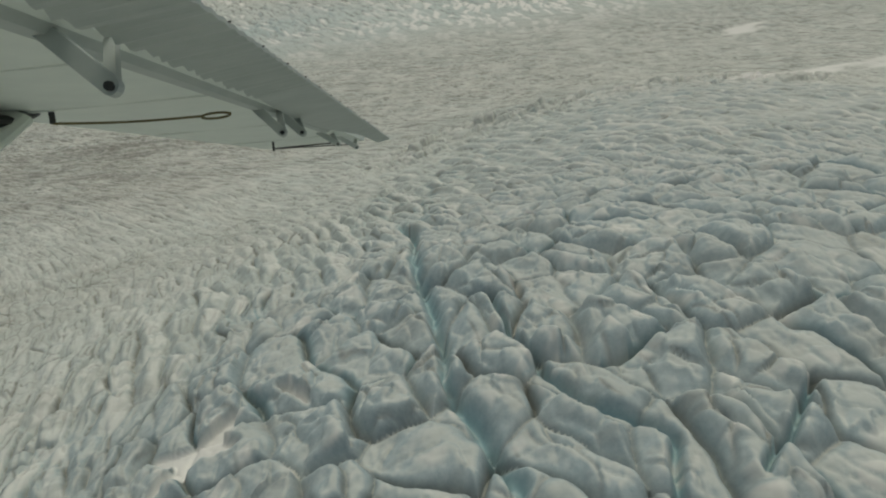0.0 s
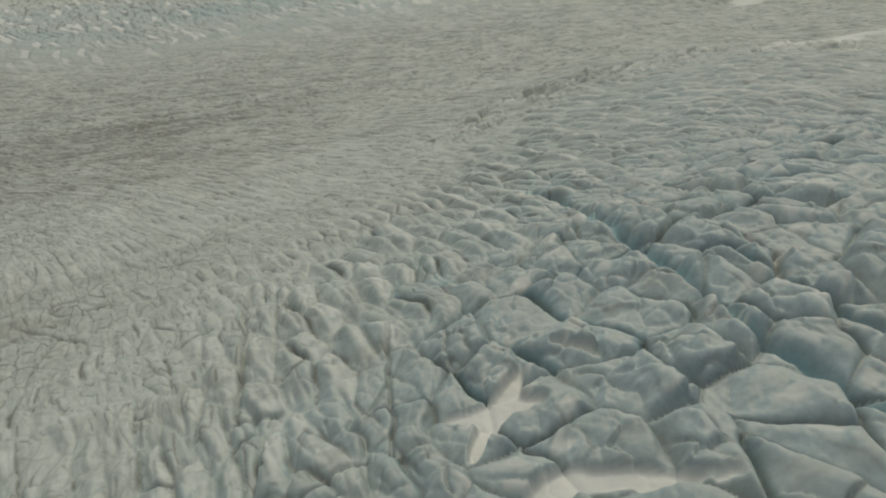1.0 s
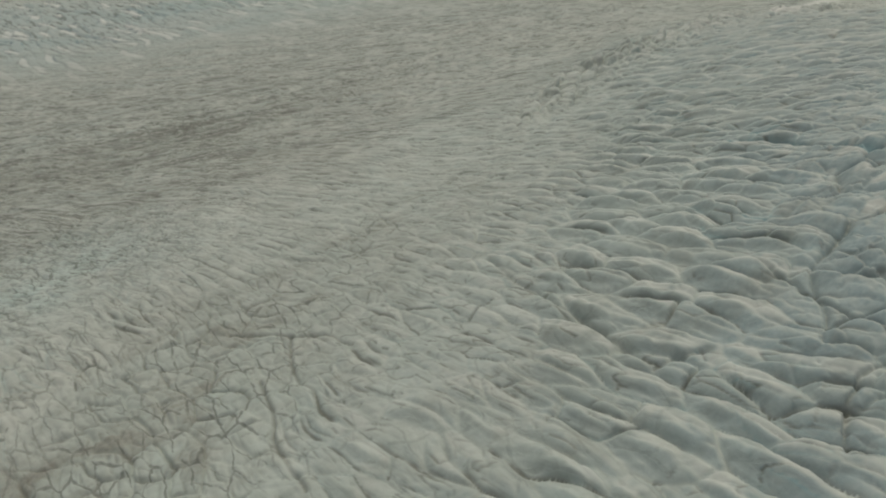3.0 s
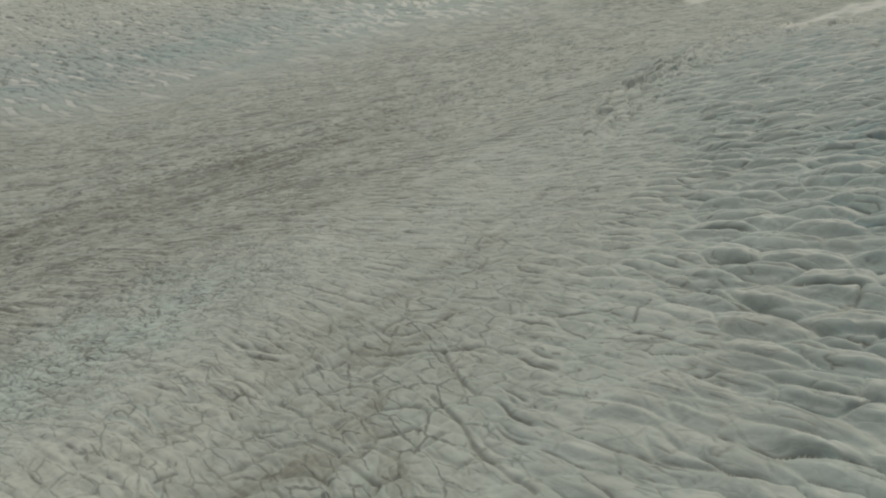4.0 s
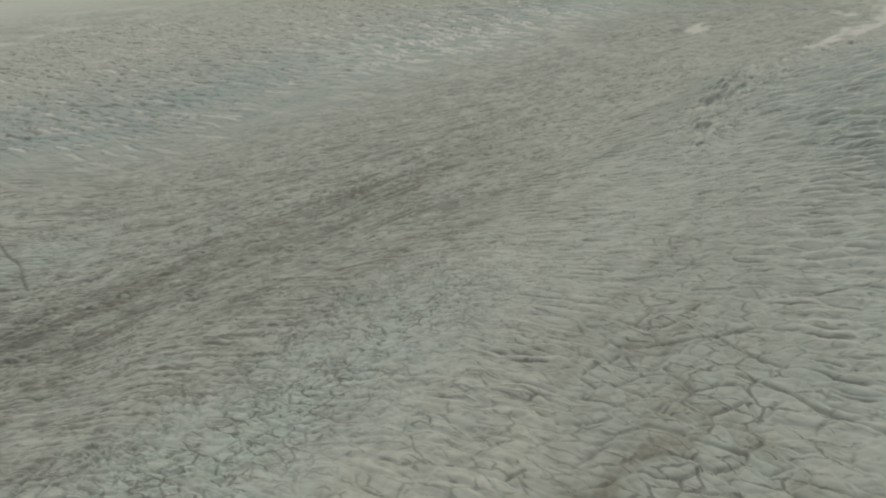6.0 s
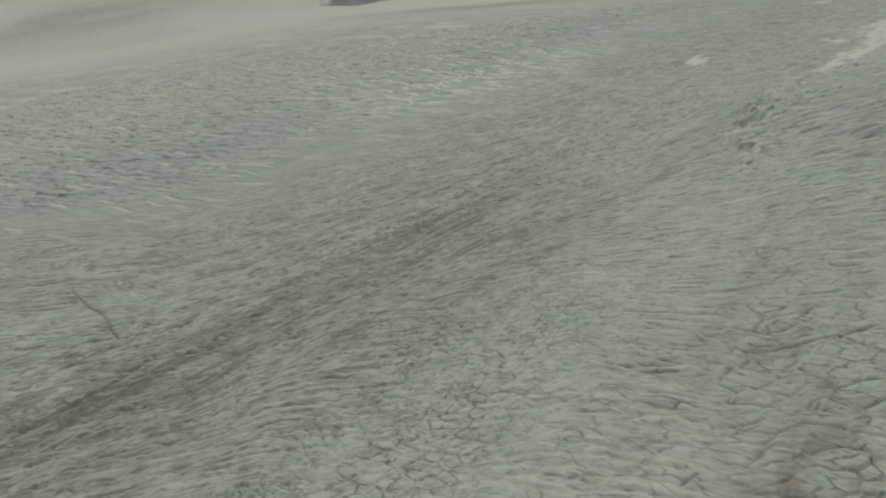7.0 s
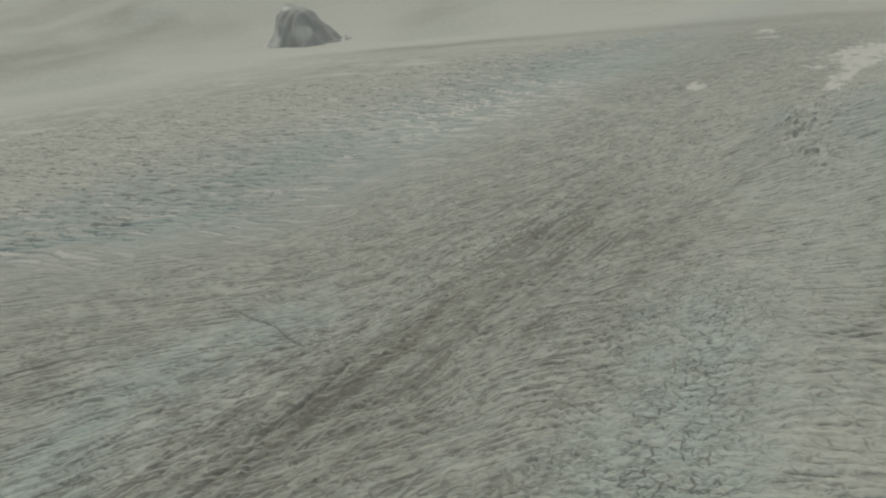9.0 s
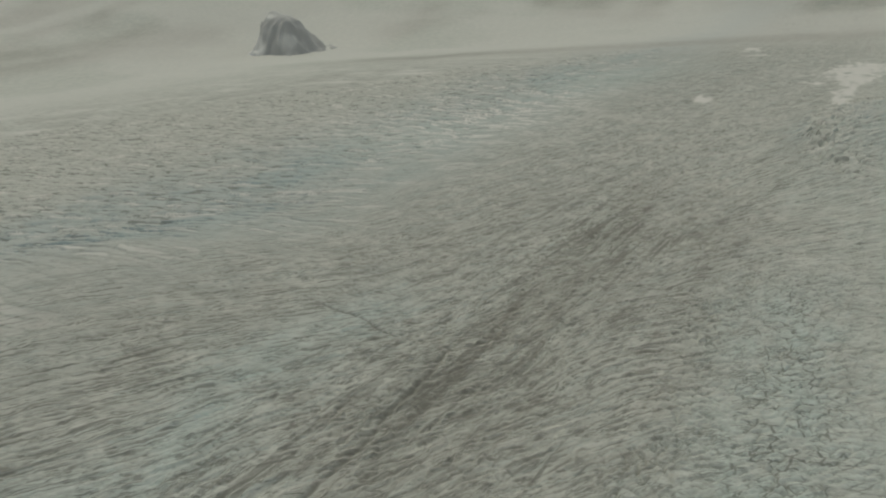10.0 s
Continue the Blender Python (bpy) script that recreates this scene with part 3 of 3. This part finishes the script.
cos, fcs, msk = [], [], [[] for q in range(14)]
for co, masks, shape in (near, apron, middle, beyond, behind, upper, lower, wide):
    fcs.append(quads(*shape) + offset)
    cos.append(co)
    for q in range(14):
        msk[q].append(masks[q])
    offset += len(co)
cos, fcs, msk = np.concatenate(cos), np.concatenate(fcs), [np.concatenate(q) for q in msk]
SIZE = 345 / 360                                           # plan units to metres
cos *= SIZE

# the seracs that stand nearest are pieces of their own; the rest stays in the sheet
piece = np.full(len(fcs), -1)
own = near[1][-1][fcs[: len(quads(*near[2])), 0]]
mid = cos[fcs[: len(own)]].mean(axis=1)
own = np.where(np.hypot(mid[:, 0] - 5, mid[:, 1] - 60) < 95, own, -1)
piece[: len(own)] = own
codes, counts = np.unique(own[own >= 0], return_counts=True)
codes = codes[counts > 250][:300]
piece[~np.isin(piece, codes)] = -1

# old snow that lies in hollows of the ice, drift by drift
middles = cos[fcs].mean(axis=1)
white = msk[3][fcs].mean(axis=1) > 0.55
DRIFTS = (((-26, 52), 11, "small pale snow drift lying between blue-grey seracs"), ((-20, 38), 12, "pale snow drift in a hollow among the seracs"),
          ((262, 286), 42, "bright old snow patch on the far moraine ice"), ((330, 305), 44, "broad bright patch of old snow on far ice"),
          ((146, 351), 16, "small bright knob of old snow on the moraine"), ((226, 305), 14, "small bright snow patch at the icefall's lip"))
for k, ((px, py), size, label) in enumerate(DRIFTS):
    piece[white & (piece < 0) & (piece > -2) & (np.hypot(middles[:, 0] - px, middles[:, 1] - py) < size)] = -2 - k


def cut(name, mask):
    used, inverse = np.unique(fcs[mask], return_inverse=True)
    return ice_mesh(name, cos[used], inverse.reshape(-1, 4), [q[used] for q in msk])


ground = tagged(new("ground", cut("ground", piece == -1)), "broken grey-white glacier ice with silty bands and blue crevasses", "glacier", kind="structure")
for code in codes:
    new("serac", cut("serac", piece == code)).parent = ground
for k, (_, _, label) in enumerate(DRIFTS):
    if (piece == -2 - k).sum() > 8:
        tagged(new("snow_drift", cut("snow_drift", piece == -2 - k)), label, "snow drift", group="snow drifts on the ice")

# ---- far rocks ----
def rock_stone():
    m, nt, nodes, links, bsdf = material("hazed_rock")
    # rock greys lightened: the haze of the distance is put into their colour
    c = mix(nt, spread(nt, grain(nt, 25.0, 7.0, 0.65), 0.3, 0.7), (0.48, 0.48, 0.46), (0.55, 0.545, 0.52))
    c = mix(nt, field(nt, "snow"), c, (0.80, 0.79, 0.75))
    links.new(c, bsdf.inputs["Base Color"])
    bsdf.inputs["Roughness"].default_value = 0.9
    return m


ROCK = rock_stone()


def outcrop(x0, y0, rx, ry, high, turn, holes):
    """A rock island in the ice: a rough hump with snow in its hollows."""
    t = np.linspace(-1.25, 1.25, 70)
    p, q = (g.ravel() for g in np.meshgrid(t, t))
    r = np.hypot(p, q) + 0.16 * swell(p * 2.1 + x0, q * 2.1, 4, 2)
    c, s = math.cos(radians(turn)), math.sin(radians(turn))
    x, y = x0 + rx * p * c - ry * q * s, y0 + rx * p * s + ry * q * c
    z = lie(x, y) + high * (1 - 0.55 * p) * (1.15 * step(1.1, 0.2, r) - 0.15) + 0.10 * high * swell(p * 3, q * 3, 4, 3) * step(1.15, 0.8, r) - 12 * step(0.95, 1.2, r)
    rise = (z - lie(x, y)) / high
    snow = np.zeros_like(p)
    for hx, up, wide, tall in holes:
        snow = np.maximum(snow, step(1.2, 0.8, np.hypot((p - hx) / wide, (rise - up) / tall) + 0.15 * swell(p * 4, q * 4, 2, 1)) * step(0.4, 0.2, q))
    me = ice_mesh("rock_outcrop", np.c_[x, y, z] * SIZE, quads(70, 70), [np.zeros_like(p)] * 3 + [snow])
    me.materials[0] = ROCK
    ob = new("rock_outcrop", me)
    return tagged(ob, "dark bare rock island with a snowy hollow amid the ice", "rock outcrop")


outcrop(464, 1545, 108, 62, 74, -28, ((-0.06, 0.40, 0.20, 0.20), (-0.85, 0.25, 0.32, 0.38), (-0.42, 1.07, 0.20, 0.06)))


# ---- the aircraft's wing ----
def part(name, bm, mat, parent, label=""):
    """Links a bmesh as one mesh object under a thing or under a part."""
    me = bpy.data.meshes.new(name)
    bmesh.ops.recalc_face_normals(bm, faces=bm.faces)
    bm.to_mesh(me)
    bm.free()
    me.materials.append(mat)
    ob = new(name, me)
    ob.parent = parent
    return tagged(ob, label)


def paint(name, a, c, rough, metal=0.0):
    m, nt, nodes, links, bsdf = material(name)
    links.new(mix(nt, spread(nt, grain(nt, 0.35, 7.0, 0.65), 0.3, 0.7), a, c), bsdf.inputs["Base Color"])
    bsdf.inputs["Roughness"].default_value, bsdf.inputs["Metallic"].default_value = rough, metal
    bump = nodes.new("ShaderNodeBump")
    bump.inputs["Strength"].default_value, bump.inputs["Distance"].default_value = 0.15, 0.004
    links.new(grain(nt, 0.05, 4.0, 0.6), bump.inputs["Height"])
    links.new(bump.outputs["Normal"], bsdf.inputs["Normal"])
    return m


PALE = paint("pale_paint", (0.64, 0.68, 0.63), (0.72, 0.76, 0.70), 0.45)
GREY = paint("grey_paint", (0.35, 0.385, 0.365), (0.43, 0.465, 0.44), 0.5)
DARK = paint("dark_metal", (0.03, 0.03, 0.03), (0.07, 0.07, 0.065), 0.5, 0.6)
ROPE = paint("olive_rope", (0.10, 0.085, 0.03), (0.18, 0.15, 0.06), 0.9)


def lofted(sections, closed=True):
    """A skin over rows of points of equal count, with its ends closed."""
    bm = bmesh.new()
    rings = [[bm.verts.new(p) for p in row] for row in sections]
    n = len(rings[0])
    for a, c in zip(rings, rings[1:]):
        for i in range(n):
            bm.faces.new((a[i], a[(i + 1) % n], c[(i + 1) % n], c[i]))
    if closed:
        bm.faces.new(rings[0])
        bm.faces.new(rings[-1][::-1])
    return bm


def tube(points, radius, sides=8, flat=1.0):
    """A round bar along points; flat squeezes it into a faired one."""
    rows = []
    for i, p in enumerate(points):
        p = Vector(p)
        way = (Vector(points[min(i + 1, len(points) - 1)]) - Vector(points[max(i - 1, 0)])).normalized()
        side = way.cross(Vector((0.13, 0.31, 0.94))).normalized()
        up = way.cross(side)
        rows.append([p + radius * (math.cos(a) * side + flat * math.sin(a) * up) for a in (2 * math.pi * k / sides for k in range(sides))])
    return lofted(rows)


def bar(a, c, wide, thick):
    """A flat link from a to c with rounded ends."""
    a, c = Vector(a), Vector(c)
    way = (c - a).normalized()
    side = way.cross(Vector((0, 1, 0))).normalized()
    out = way.cross(side)
    ring = [a + side * wide * math.cos(t) - way * wide * math.sin(t) for t in np.linspace(0, math.pi, 7)]
    ring += [c - side * wide * math.cos(t) + way * wide * math.sin(t) for t in np.linspace(0, math.pi, 7)]
    return lofted([[p - out * thick for p in ring], [p + out * thick for p in ring]])


def aircraft_wing():
    wing = new("aircraft_wing")
    wing.matrix_world = pose(-2.912, 9.695, 85.211, -19.02, -2.41, 2.66)
    tagged(wing, "grey-green painted metal aircraft wing with corrugated flap, seen from below", "aircraft wing")
    # chord x from the leading edge, span y (0 at the tip), z up from the flat underside
    outline = [(1.62, 0.0), (0.9, -0.012), (0.25, 0.0), (0.06, 0.03), (0.0, 0.09), (0.05, 0.16), (0.3, 0.25), (0.7, 0.28), (1.2, 0.22), (1.62, 0.13)]
    panel = part("wing_panel", lofted([[(x, y, z * s) for x, z in outline] for y, s in ((-9.3, 1), (-6, 1), (-3, 1), (-0.5, 1), (-0.12, 0.9), (0.0, 0.6))]), PALE, wing)
    for y in (-7.7, -6.55, -4.4, -2.2):
        part("rib_strip", lofted([[(x, y, -0.004), (x, y, -0.013), (x, y + 0.035, -0.013), (x, y + 0.035, -0.004)] for x in (0.28, 0.6, 1.0, 1.45)]), PALE, panel)

    def slat(name, y0, y1, front, wave, mat, label):
        n = int((y1 - y0) / 0.025)
        rows = []
        for i in range(n + 1):
            y = y0 + (y1 - y0) * i / n
            f = front(y)
            lift = wave * math.sin(2 * math.pi * y / 0.11)
            rows.append([(f, y, -0.05 + lift), (2.0, y, -0.012 + 0.4 * lift), (2.0, y, 0.004 + 0.4 * lift), (f + 0.1, y, 0.02), (f, y, -0.01)])
        return part(name, lofted(rows), mat, wing, label)

    slat("flap", -9.3, -6.62, lambda y: 1.70 + 0.012 * math.sin(y * 18), 0.010, GREY, "dark grey corrugated flap")
    slat("aileron", -6.6, -0.02, lambda y: 1.70 - 0.09 * math.sin(min(max((y + 6.6) / 4.0, 0), 1) * math.pi) + 0.11 * min(max((y + 4.2) / 2, 0), 1), 0.0015, GREY, "dark grey smooth aileron")
    for y in np.arange(-8.9, -0.2, 0.42):
        part("rivet", tube([(1.985, y, 0.0), (2.008, y, 0.003)], 0.0035, 6), DARK, wing)
    # hinge brackets under the flap and the aileron
    for root, tip, pin in (((1.50, -8.21, 0.0), (1.62, -8.03, -0.01), (1.73, -8.31, -0.20)), ((1.47, -5.73, 0.0), (1.56, -5.42, 0.0), (1.66, -5.86, -0.19)),
                           ((1.53, -5.35, 0.0), (1.60, -5.05, 0.0), (1.70, -5.40, -0.17)), ((1.39, -2.75, 0.0), (1.47, -2.3, 0.0), (1.60, -2.85, -0.15)), ((1.45, -1.7, 0.0), (1.55, -0.6, 0.0), (1.63, -1.3, -0.14))):
        arm = part("hinge_bracket", bar(root, pin, 0.028, 0.012), GREY, wing)
        part("link", bar(tip, pin, 0.022, 0.010), GREY, arm)
        p = Vector(pin)
        part("bolt", tube([p - Vector((0, 0.03, 0)), p + Vector((0, 0.03, 0))], 0.014, 10), DARK, arm)
    # faired strut, tie-down ring and its rope, and the rods near the tip
    strut = part("strut", tube([(0.42, -6.60, -0.04), (0.48, -7.2, -0.30), (0.58, -8.1, -0.68), (0.64, -8.6, -0.90)], 0.10, 14, 0.45), PALE, wing, "pale faired wing strut")
    part("strut_fitting", tube([(0.40, -6.42, 0.02), (0.42, -6.66, -0.06), (0.44, -6.95, -0.09)], 0.075, 10, 0.5), DARK, strut)
    part("spar_fairing", lofted([[(1.44, y, 0.0), (1.46, y, -0.022), (1.53, y, -0.026), (1.56, y, 0.0)] for y in (-9.2, -7.0, -5.0, -3.0)]), GREY, wing, "grey fairing strip along the rear spar")
    part("tie_ring", tube([(0.57, -6.50, 0.0), (0.575, -6.505, -0.05), (0.575, -6.51, -0.075)], 0.016, 8), DARK, wing)
    rope = [(0.575 + 0.70 * t, -6.51 + 0.30 * t, -0.075 - 0.012 * math.sin(3 * t)) for t in np.linspace(0, 1, 12)]
    loop = [(1.275 + 0.075 + 0.085 * -math.cos(a), -6.21 + 0.02 * math.sin(a) + 0.03, -0.078 + 0.018 * math.sin(a)) for a in np.linspace(0, 2 * math.pi, 20)]
    part("tie_rope", tube(rope + loop, 0.007, 7), ROPE, wing, "olive rope with a loop, streaming from its ring")
    part("rod", tube([(0.70, -1.96, -0.09), (1.47, -1.83, -0.08)], 0.008, 6), DARK, wing)
    part("rod", tube([(0.70, -1.96, -0.09), (1.55, -0.9, -0.08)], 0.008, 6), DARK, wing)
    part("rod_mount", tube([(0.70, -1.96, -0.12), (0.70, -1.96, 0.0)], 0.014, 8), DARK, wing)
    return wing


aircraft_wing()
